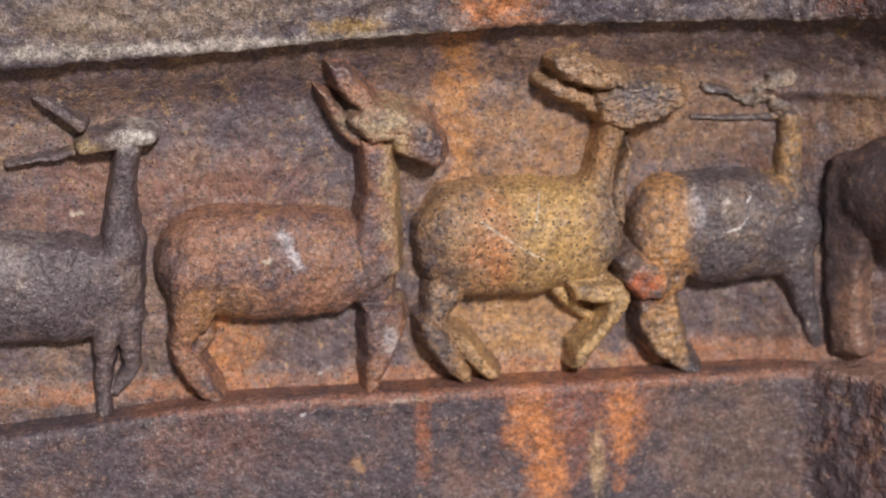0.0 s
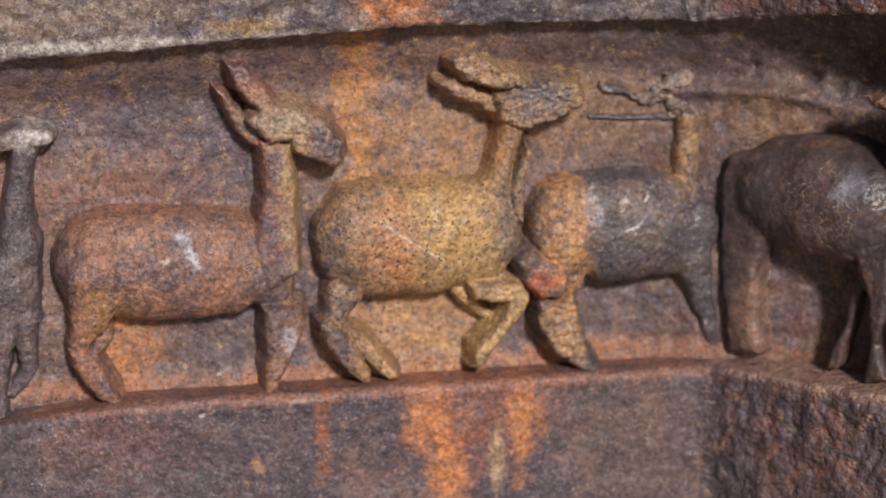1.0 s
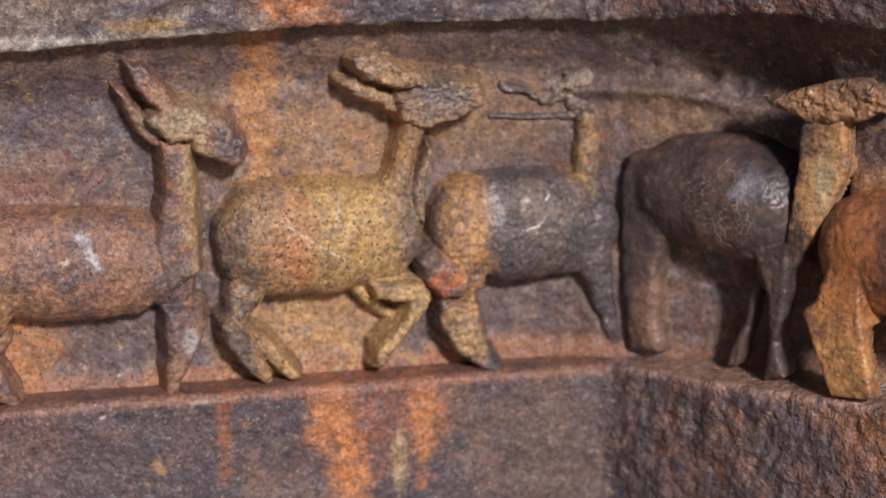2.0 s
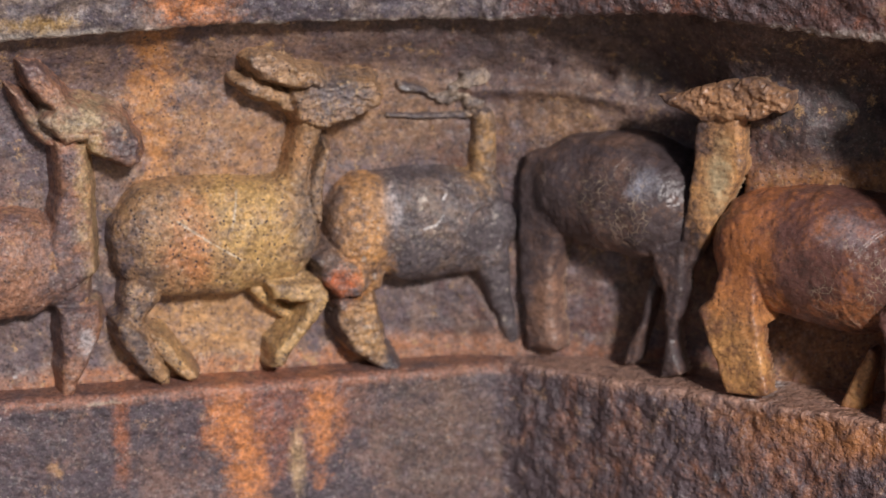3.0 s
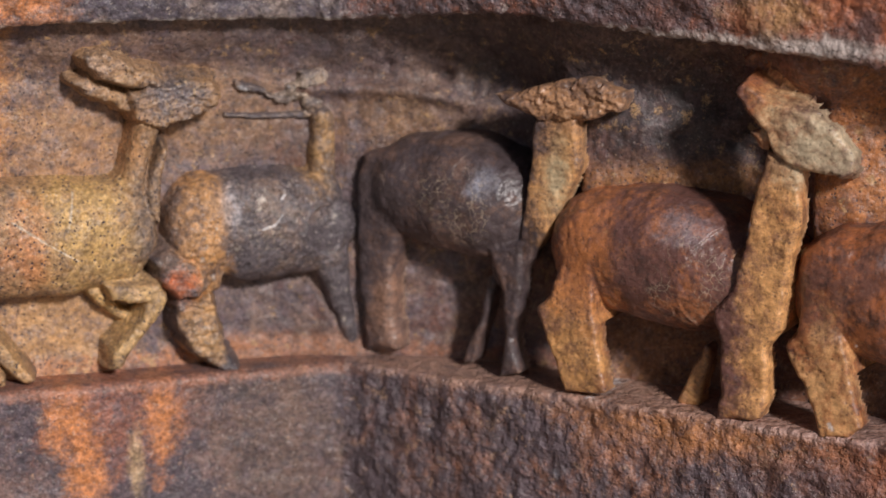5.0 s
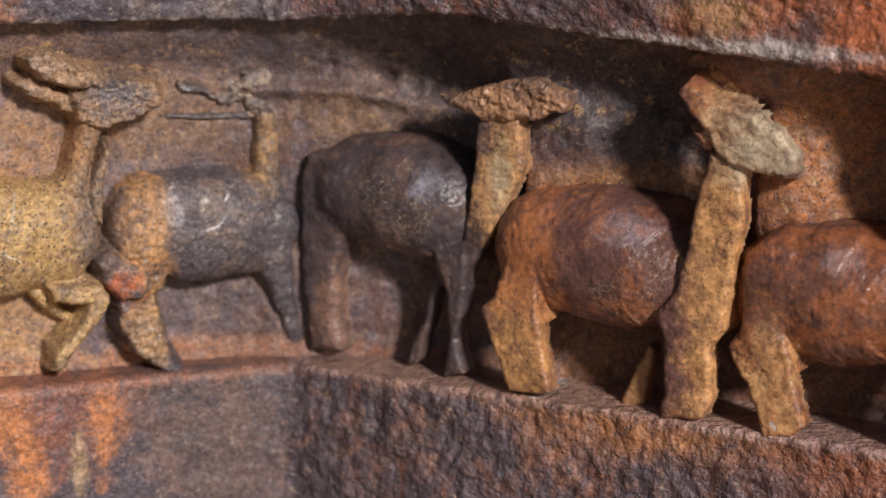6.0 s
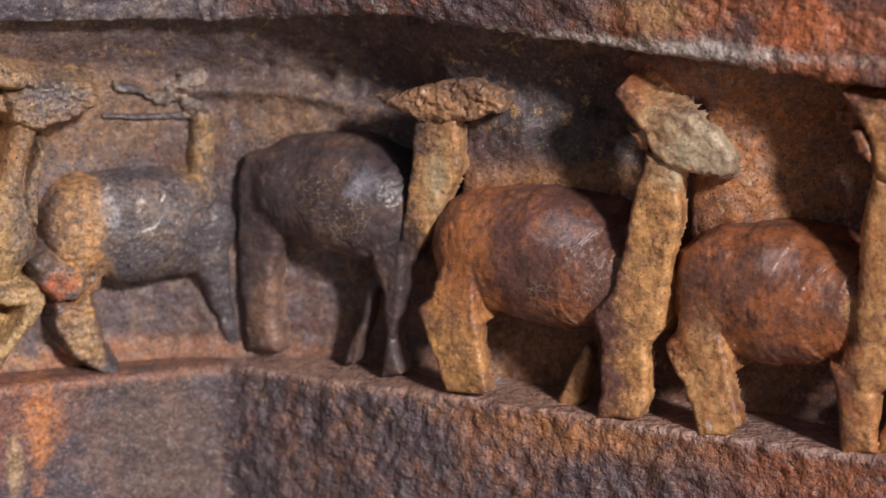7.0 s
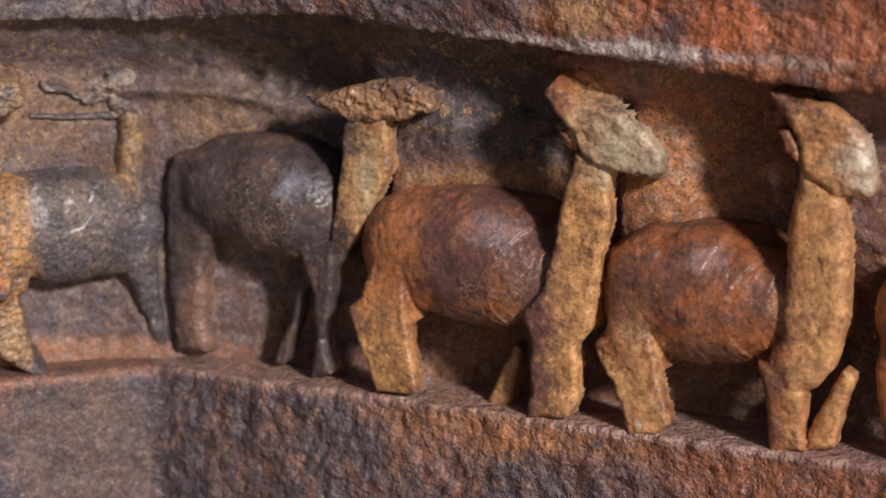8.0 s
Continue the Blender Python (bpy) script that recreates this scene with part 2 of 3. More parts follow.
STONE_GREY = rock("stone_grey", worn=0.75, base=(0.115, 0.092, 0.103), second=(0.19, 0.138, 0.125), speck=(0.46, 0.40, 0.36), second_at=0.54, speck_at=0.59, gloss=0.42, stains_and_shading=(
    ("L", 1.15, 0.22, 0.08, 0.03, (0.40, 0.37, 0.36), 0.6), ("L", 0.94, 0.372, 0.03, 0.02, (0.6, 0.55, 0.5), 0.85), ("L", 1.01, 0.36, 0.02, 0.012, (0.42, 0.3, 0.14), 0.8)))
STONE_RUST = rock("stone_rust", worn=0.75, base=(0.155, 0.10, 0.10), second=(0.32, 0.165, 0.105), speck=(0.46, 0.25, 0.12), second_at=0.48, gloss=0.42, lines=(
    ("L", 0.748, 0.231, 0.727, 0.188, 0.008, (0.60, 0.57, 0.60)), ("L", 0.772, 0.197, 0.766, 0.198, 0.004, (0.66, 0.58, 0.46))), stains_and_shading=(
    ("L", 0.84, 0.12, 0.06, 0.04, (0.46, 0.24, 0.09), 0.7), ("L", 0.585, 0.29, 0.022, 0.14, (0.44, 0.31, 0.16), 0.95),
    # Last patch: the shaded left edge of the rump, painted dark.
    ("L", 0.60, 0.385, 0.06, 0.025, (0.42, 0.34, 0.22), 0.8), ("L", 0.64, 0.14, 0.035, 0.08, (0.125, 0.10, 0.11), 0.85), ("L", 0.93, 0.14, 0.03, 0.14, (0.085, 0.068, 0.073), 0.9),
    ("L", 0.55, 0.35, 0.02, 0.03, (0.12, 0.10, 0.11), 0.7), ("L", 0.60, 0.07, 0.012, 0.02, (0.5, 0.48, 0.5), 0.7)))
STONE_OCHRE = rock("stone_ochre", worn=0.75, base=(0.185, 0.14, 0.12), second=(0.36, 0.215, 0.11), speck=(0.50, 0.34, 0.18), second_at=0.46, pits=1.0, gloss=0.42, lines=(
    ("L", 0.472, 0.237, 0.428, 0.206, 0.0018, (0.66, 0.58, 0.46)), ("L", 0.428, 0.206, 0.383, 0.178, 0.0014, (0.66, 0.58, 0.46)), ("L", 0.385, 0.271, 0.395, 0.225, 0.0016, (0.66, 0.58, 0.46)), ("L", 0.465, 0.306, 0.441, 0.305, 0.004, (0.74, 0.73, 0.74))), stains_and_shading=(
    # First patch: purple-grey rump, its left side's shade mixed into the colour.
    ("L", 0.575, 0.16, 0.045, 0.15, (0.098, 0.08, 0.098), 1.0), ("L", 0.37, 0.22, 0.08, 0.10, (0.52, 0.33, 0.12), 0.9), ("L", 0.455, 0.20, 0.035, 0.06, (0.54, 0.23, 0.10), 0.8),
    ("L", 0.283, 0.23, 0.022, 0.09, (0.17, 0.14, 0.13), 0.85), ("L", 0.31, 0.09, 0.06, 0.07, (0.56, 0.36, 0.15), 0.9), ("L", 0.24, 0.40, 0.05, 0.03, (0.14, 0.125, 0.14), 0.85),
    ("L", 0.33, 0.44, 0.05, 0.025, (0.44, 0.28, 0.17), 0.85), ("L", 0.296, 0.33, 0.022, 0.04, (0.48, 0.26, 0.12), 0.9), ("L", 0.475, 0.05, 0.025, 0.06, (0.50, 0.31, 0.14), 0.9),
    ("L", 0.53, 0.05, 0.022, 0.05, (0.09, 0.075, 0.085), 0.8)))
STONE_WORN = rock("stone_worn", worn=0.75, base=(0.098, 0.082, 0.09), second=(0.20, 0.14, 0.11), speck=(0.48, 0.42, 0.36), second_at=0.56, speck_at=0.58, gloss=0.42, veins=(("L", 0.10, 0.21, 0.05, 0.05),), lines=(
    ("L", 0.119, 0.204, 0.099, 0.210, 0.0018, (0.74, 0.73, 0.74)), ("L", 0.099, 0.210, 0.089, 0.223, 0.0014, (0.74, 0.73, 0.74)), ("L", 0.089, 0.244, 0.082, 0.251, 0.0016, (0.74, 0.73, 0.74)), ("L", 0.135, 0.400, 0.115, 0.392, 0.003, (0.74, 0.73, 0.74)), ("L", 0.076, 0.393, 0.066, 0.397, 0.005, (0.74, 0.73, 0.74))), stains_and_shading=(
    ("L", 0.225, 0.21, 0.05, 0.13, (0.26, 0.165, 0.115), 0.85), ("L", 0.198, 0.21, 0.034, 0.13, (0.52, 0.27, 0.10), 0.9), ("L", 0.160, 0.235, 0.014, 0.035, (0.45, 0.44, 0.47), 0.55), ("L", 0.238, 0.13, 0.028, 0.025, (0.55, 0.14, 0.045), 0.9),
    ("L", 0.20, 0.05, 0.03, 0.05, (0.48, 0.28, 0.12), 0.9), ("L", 0.05, 0.395, 0.05, 0.03, (0.36, 0.28, 0.21), 0.8), ("L", 0.02, 0.31, 0.03, 0.06, (0.42, 0.24, 0.09), 0.8)))
STONE_DARK = rock("stone_dark", worn=0.75, base=(0.078, 0.059, 0.063), second=(0.16, 0.096, 0.075), speck=(0.34, 0.26, 0.22), shade=SOOT, grain=0.12, grit=0.3, bump=0.45, second_at=0.54, speck_at=0.6, gloss=0.29, veins=(("R", 0.17, 0.245, 0.07, 0.06),), stains_and_shading=(
    ("R", 0.322, 0.29, 0.040, 0.11, HONEY, 1.0), ("R", 0.318, 0.30, 0.018, 0.05, (0.52, 0.44, 0.28), 0.85), ("R", 0.34, 0.405, 0.13, 0.035, (0.46, 0.25, 0.13), 0.95), ("R", 0.055, 0.08, 0.03, 0.08, (0.34, 0.19, 0.125), 0.8),
    # Bluish sky sheen on the body, painted as a pale spot.
    ("R", 0.21, 0.28, 0.018, 0.018, (0.34, 0.35, 0.42), 0.65)))
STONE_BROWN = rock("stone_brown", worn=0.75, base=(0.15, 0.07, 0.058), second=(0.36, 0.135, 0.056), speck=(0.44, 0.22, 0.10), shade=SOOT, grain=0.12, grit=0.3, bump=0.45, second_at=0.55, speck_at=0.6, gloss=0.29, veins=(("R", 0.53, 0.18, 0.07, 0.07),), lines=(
    ("R", 0.599, 0.246, 0.603, 0.260, 0.005, (0.74, 0.73, 0.74)), ("R", 0.603, 0.260, 0.613, 0.268, 0.004, (0.74, 0.73, 0.74))), stains_and_shading=(
    ("R", 0.655, 0.17, 0.047, 0.34, HONEY, 1.0), ("R", 0.71, 0.385, 0.08, 0.055, (0.56, 0.45, 0.30), 1.0), ("R", 0.36, 0.04, 0.055, 0.11, (0.60, 0.315, 0.12), 1.0),
    # Last patch: the body's pale sheen, drawn in the base colour.
    ("R", 0.37, 0.20, 0.045, 0.09, (0.54, 0.20, 0.065), 0.75), ("R", 0.535, 0.02, 0.035, 0.06, (0.55, 0.30, 0.12), 0.9), ("R", 0.515, 0.25, 0.03, 0.02, (0.40, 0.36, 0.40), 0.45)))
STONE_RED = rock("stone_red", worn=0.75, base=(0.165, 0.072, 0.05), second=(0.35, 0.118, 0.045), speck=(0.46, 0.20, 0.09), shade=SOOT, grain=0.12, grit=0.3, bump=0.45, second_at=0.50, speck_at=0.6, gloss=0.29, lines=(
    ("R", 0.762, 0.121, 0.764, 0.122, 0.0025, (0.74, 0.73, 0.74)), ("R", 0.735, 0.016, 0.740, 0.009, 0.003, (0.74, 0.73, 0.74))), stains_and_shading=(
    ("R", 0.975, 0.22, 0.052, 0.34, (0.66, 0.345, 0.14), 1.0), ("R", 1.015, 0.385, 0.03, 0.045, (0.60, 0.50, 0.38), 1.0), ("R", 0.725, 0.04, 0.05, 0.10, (0.62, 0.34, 0.145), 1.0),
    # Highlight on the upper body, put into the colour as grey.
    ("R", 0.81, 0.24, 0.03, 0.02, (0.38, 0.33, 0.34), 0.4)))
EARTH = rock("bare_earth", (0.22, 0.16, 0.11), (0.30, 0.21, 0.14), PALE)

# ---- the large structure ----
def rough(p, size, octaves=4):
    return noise.fractal(p / size, 0.7, 2.1, octaves)


def steps(a, b, step):
    n = max(1, round(abs(b - a) / step))
    return [a + (b - a) * i / n for i in range(n + 1)]


RUN = steps(0.0, 1.36, 0.0045) + [1.5, 1.8, 2.3, 3.0]


def block(name, wall, front, push, material, label):
    """A solid run of rock. front(u): its face from bottom to top as (v, w); push(u, v, w): how far that place stands proud."""
    bm = bmesh.new()
    rings = []
    for u in RUN:
        face = front(u)
        ring = []
        for v, w in face:
            w2 = w + push(u, v, w)
            ring.append(at(wall, u + MITRE * w2 * clamp(1 - u / 0.35), v, w2))
        for v in (face[-1][0], face[0][0]):
            ring.append(at(wall, u - MITRE * 1.2 * clamp(1 - u / 0.8), v, -1.2))
        rings.append([bm.verts.new(p) for p in ring])
    for a, b in zip(rings, rings[1:]):
        n = len(a)
        for i in range(n):
            bm.faces.new((a[i], a[(i + 1) % n], b[(i + 1) % n], b[i]))
    for ring in (rings[0], rings[-1]):
        bm.faces.new([bm.verts.new(v.co) for v in ring])
    bmesh.ops.recalc_face_normals(bm, faces=bm.faces)
    mesh = bpy.data.meshes.new(name)
    bm.to_mesh(mesh)
    bm.free()
    for p in mesh.polygons:
        p.use_smooth = len(p.vertices) == 4
    mesh.materials.append(material)
    return tagged(new(name, mesh), label, "rock wall", kind="structure")


def back(wall, u):
    """How deep the recess lies behind the ledge's front."""
    deep = 0.078 if wall == "L" else 0.145
    return -(0.085 + (deep - 0.085) * ease(u / 0.3))


def fillet(u, r):
    """How far a corner rounded over the length r fills the angle between the walls."""
    return 0.225 * r * clamp(1 - u / r) ** 2


def brow(wall, u):
    """The height of the overhang's lower edge above the ledge."""
    if wall == "L":
        return 0.508 - 0.005 * ease(1 - u / 0.25) - 0.048 * max(0.0, u - 0.43)
    return 0.503 + 0.02 * ease(u / 0.25) - 0.07 * max(0.0, u - 0.27)


def lower_front(wall):
    def front(u):
        rim = 0.012 if wall == "L" else 0.008
        face = [(v, 0.0) for v in (-1.015, -0.8, -0.5, -0.35)] + [(v, 0.0) for v in steps(-0.24, -rim, 0.0045)]
        face += [(-rim + rim * math.sin(a), -rim + rim * math.cos(a)) for a in (0.5, 1.0, 1.57)]
        sag = -0.09 * max(0.0, u - 0.82) if wall == "L" else 0.0
        face = [(v + sag * ease((v + 0.35) / 0.2), w) for v, w in face]
        far = back(wall, u) - 0.03
        face += [(sag, -rim + (far + rim) * i / 14) for i in range(1, 15)]
        return face
    return front


def lower_push(wall):
    def push(u, v, w):
        p = at(wall, u, v, 0)
        if wall == "L":
            return fillet(u, 0.02) + 0.004 * rough(p, 0.09) + 0.0014 * rough(p, 0.012)
        q = Vector((u * 1.45, 0.3, v))
        on = ease(u / 0.03)
        return fillet(u, 0.02) + (0.004 + 0.002 * on) * rough(p, 0.09) + on * (0.0055 * rough(q, 0.032, 4) - 0.003 * abs(rough(p, 0.014, 3)) if w > -0.03 else 0.002 * rough(p, 0.02))
    return push


def recess_front(wall):
    def front(u):
        top = brow(wall, u) + 0.03
        return [(-0.05 + (top + 0.05) * i / 120, back(wall, u)) for i in range(121)]
    return front


# broken hollows in the recess: along (right of the corner positive), height, size, depth
HOLLOWS = ((0.135, 0.415, 0.010, 0.022), (0.20, 0.42, 0.03, 0.014), (0.06, 0.43, 0.006, 0.012), (0.52, 0.40, 0.012, 0.012),
           (0.60, 0.37, 0.010, 0.012), (0.47, 0.36, 0.007, 0.010), (0.56, 0.44, 0.008, 0.010), (0.68, 0.42, 0.009, 0.010))


NECKS = ((0.325, 0.9), (0.660, 1.0), (0.965, 1.0))


def recess_push(wall):
    def push(u, v, w):
        p = at(wall, u, v, 0)
        cove = fillet(u, 0.17) + (0.04 if wall == "R" else 0.045) * ease((v - brow(wall, u) + 0.09) / 0.09) + 0.012 * ease(1 - v / 0.03)
        s = u if wall == "R" else -u
        if -0.12 < s < 0.22:
            spine = 0.395 - 0.22 * max(0.0, s - 0.08)
            cove += 0.014 * math.exp(-((v - spine) / 0.011) ** 2) * ease((s + 0.12) / 0.08) * ease((0.22 - s) / 0.08)
        for hu, hv, size, deep in HOLLOWS:
            d = ((s - hu) ** 2 + (v - hv) ** 2) / size ** 2
            if d < 6:
                cove -= deep * math.exp(-d)
        # cut deep on one side of each neck, left standing on the other
        for neck, much in NECKS:
            wide = 0.02 + 0.14 * ease((v - 0.36) / 0.08)
            begin = neck - wide + 0.02
            if begin < s < neck + 0.26:
                cove += much * ease((s - begin) / wide) * (1 - ease((s - neck - 0.02) / 0.24)) * (0.012 + 0.066 * ease((v - 0.16) / 0.12))
        on = ease(s / 0.3)
        return cove + (0.007 + 0.004 * on) * rough(p, 0.14) + 0.0022 * rough(p, 0.02) + on * 0.003 * rough(p, 0.016, 5)
    return push


def brow_front(wall):
    def front(u):
        h = brow(wall, u)
        h += 0.005 * rough(Vector((u, 3.0, 0)), 0.07) + (0.004 if wall == "R" else 0.0012) * rough(Vector((u, 7.0, 0)), 0.012)
        lip = 0.014
        deep = back(wall, u) - 0.03
        face = [(h, deep + (lip - 0.012 - deep) * i / 18) for i in range(19)]
        face += [(h + 0.012 - 0.012 * math.cos(a), lip - 0.012 + 0.012 * math.sin(a)) for a in (0.4, 0.8, 1.2, 1.57)]
        face += [(v, lip + 0.10 * (v - h)) for v in (h + 0.016 + (0.644 - h) * i / 36 for i in range(37))] + [(0.75, 0.06), (1.0, 0.06), (2.2, 0.06)]
        return face
    return front


def brow_push(wall):
    def push(u, v, w):
        p = at(wall, u, v, 0)
        w = fillet(u, 0.1)
        if wall == "L":
            return w + 0.008 * rough(p, 0.10) + 0.0055 * rough(p, 0.025, 5)
        return w + 0.009 * rough(p, 0.10) - 0.006 * abs(rough(p, 0.022, 4))
    return push


block("wall_1", "L", lower_front("L"), lower_push("L"), LOWER_FACE, "purple-grey rock wall below a narrow ledge, stained orange")
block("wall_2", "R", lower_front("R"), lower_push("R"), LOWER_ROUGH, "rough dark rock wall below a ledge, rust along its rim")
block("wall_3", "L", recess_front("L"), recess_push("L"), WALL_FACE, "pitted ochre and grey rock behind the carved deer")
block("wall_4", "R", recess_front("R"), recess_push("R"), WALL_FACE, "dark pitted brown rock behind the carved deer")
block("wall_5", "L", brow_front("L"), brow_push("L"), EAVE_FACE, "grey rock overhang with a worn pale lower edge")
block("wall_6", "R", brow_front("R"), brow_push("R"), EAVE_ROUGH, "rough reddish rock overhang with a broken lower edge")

bm = bmesh.new()
bmesh.ops.create_grid(bm, x_segments=40, y_segments=40, size=400)
mesh = bpy.data.meshes.new("ground")
bm.to_mesh(mesh)
bm.free()
mesh.materials.append(EARTH)
tagged(new("ground", mesh), "bare dusty earth in front of the rock", "ground", kind="structure")

# ---- the carved deer ----
TABLE = np.random.RandomState(5).rand(256, 256)


def cloud(x, y):
    i, j = np.floor(x).astype(int), np.floor(y).astype(int)
    f, g = x - i, y - j
    f, g = f * f * (3 - 2 * f), g * g * (3 - 2 * g)
    i, j, i2, j2 = i & 255, j & 255, (i + 1) & 255, (j + 1) & 255
    return (TABLE[i, j] * (1 - f) + TABLE[i2, j] * f) * (1 - g) + (TABLE[i, j2] * (1 - f) + TABLE[i2, j2] * f) * g


def grain_of(u, v, size, octaves=4, seed=0):
    """Layered noise from about -1 to 1 over a sheet of places."""
    total, gain = 0.0, 1.0
    for k in range(octaves):
        s = size / 2.03 ** k
        total = total + gain * (cloud(u / s + 17.3 * (k + seed) + 60, v / s + 9.1 * (k + 2 * seed) + 60) - 0.5)
        gain *= 0.55
    return total * 1.5


def facets(u, v, size, seed=0):
    """Small tilted planes, as stone breaks."""
    x, y = u / size + 40 + 7 * seed, v / size + 40 + 3 * seed
    i0, j0 = np.floor(x).astype(int), np.floor(y).astype(int)
    best, value = np.full(x.shape, 9.0), np.zeros(x.shape)
    for di in (-1, 0, 1):
        for dj in (-1, 0, 1):
            i, j = (i0 + di) & 255, (j0 + dj) & 255
            dx, dy = x - (i0 + di) - TABLE[i, j], y - (j0 + dj) - TABLE[j, (i + 91) & 255]
            d = dx * dx + dy * dy
            plane = dx * (TABLE[(i + 33) & 255, j] - 0.5) + dy * (TABLE[i, (j + 57) & 255] - 0.5) + (TABLE[(i + 5) & 255, (j + 5) & 255] - 0.5) * 0.7
            value = np.where(d < best, plane, value)
            best = np.minimum(best, d)
    return value


def soft_max(a, b, k):
    return np.maximum(a, b) + np.maximum(k - np.abs(a - b), 0.0) ** 2 / (4 * k)


def limb_height(wall, limb, u, v, seed):
    """How far out a limb's surface stands at each place. limb: (flatness, [(u, v, w, radius), ...], broken, squareness)."""
    flat, chain = limb[0], limb[1]
    broken = limb[2] if len(limb) > 2 else 0
    fat = max(c[3] for c in chain)
    square = limb[3] if len(limb) > 3 else 2.0 if fat > 0.058 else 3.4 if wall == "R" else 2.5
    ragged = 0.0012 + 0.00045 * broken
    u = u + ragged * 2 * grain_of(u, v, 0.018, 3, seed)
    v = v + ragged * 2 * grain_of(u, v, 0.018, 3, seed + 5)
    best = np.full(u.shape, 99.0)
    mid, size = np.zeros(u.shape), np.ones(u.shape)
    aside, above = np.zeros(u.shape), np.zeros(u.shape)
    for (u1, v1, w1, r1), (u2, v2, w2, r2) in zip(chain, chain[1:]):
        du, dv = u2 - u1, v2 - v1
        t = np.clip(((u - u1) * du + (v - v1) * dv) / (du * du + dv * dv), 0, 1)
        r = r1 + (r2 - r1) * t
        q = np.hypot(u - u1 - du * t, v - v1 - dv * t) / r
        if wall == "L":
            q = np.hypot(u - u1 - du * t, v - v1 - dv * t) / (r - np.minimum(0.007, 0.25 * r))
        near = q < best
        gap = np.hypot(u - u1 - du * t, v - v1 - dv * t) + 1e-6
        aside, above = np.where(near, (u - u1 - du * t) / gap, aside), np.where(near, (v - v1 - dv * t) / gap, above)
        best, mid, size = np.where(near, q, best), np.where(near, w1 + (w2 - w1) * t, mid), np.where(near, r, size)
    inside = np.clip(best, 0, 1)
    h = mid + flat * size * (1 - inside ** square) ** (1 / square)
    h -= np.maximum(best - 1, 0) * size * (16.0 if wall == "R" and fat > 0.058 else fall(wall, aside, above))
    if broken:
        h += np.where(best < 1.3, 0.0006 * broken * facets(u, v, 0.013, seed), 0)
    elif fat < 0.058:
        h += 0.0015 * facets(u, v, 0.024, seed)
    return h, fat, best < 1


def plate(front, bevel, broken, outline):
    """A flat-faced carved piece: how far out its face stands, its worn edge's width, how broken it is, its corners as (u, v)."""
    return (front, bevel, broken, outline)


def plate_height(wall, piece, u, v, seed):
    front, bevel, broken, outline = piece
    ragged = 0.0016 + 0.0004 * broken
    u = u + ragged * grain_of(u, v, 0.014, 3, seed)
    v = v + ragged * grain_of(u, v, 0.014, 3, seed + 5)
    far, inside = np.full(u.shape, 9.0), np.zeros(u.shape, bool)
    aside, above = np.zeros(u.shape), np.zeros(u.shape)
    for (u1, v1), (u2, v2) in zip(outline, outline[1:] + outline[:1]):
        du, dv = u2 - u1, v2 - v1
        t = np.clip(((u - u1) * du + (v - v1) * dv) / (du * du + dv * dv), 0, 1)
        gap = np.hypot(u - u1 - du * t, v - v1 - dv * t)
        near = gap < far
        far = np.where(near, gap, far)
        aside, above = np.where(near, (u - u1 - du * t) / (gap + 1e-6), aside), np.where(near, (v - v1 - dv * t) / (gap + 1e-6), above)
        if dv:
            inside ^= ((v1 > v) != (v2 > v)) & (u < u1 + du * (v - v1) / dv)
    inset = 0.0015
    inside, far = inside & (far > inset), np.where(inside, np.abs(far - inset), far + inset)
    edge = 1 - np.clip(np.where(inside, far, 0) / bevel, 0, 1)
    h = front - bevel * (1 - np.sqrt(1 - 0.98 * edge ** 2)) - np.where(inside, 0, far) * fall(wall, aside, above)
    h += (0.0004 + 0.0005 * broken) * facets(u, v, 0.010 + 0.012 * (broken < 4), seed)
    h += 0.0004 * broken * grain_of(u * 0.4, v, 0.006, 3, seed)
    return h, 0.012, inside


def fall(wall, aside, above):
    """How steeply a carved edge drops to the rock behind, by the way it faces."""
    if wall == "R":
        return 6.0
    return 4.2 + 2.5 * np.clip(aside, 0, 1) + 2.0 * np.clip(-above, 0, 1)


SHEET = 0.0019


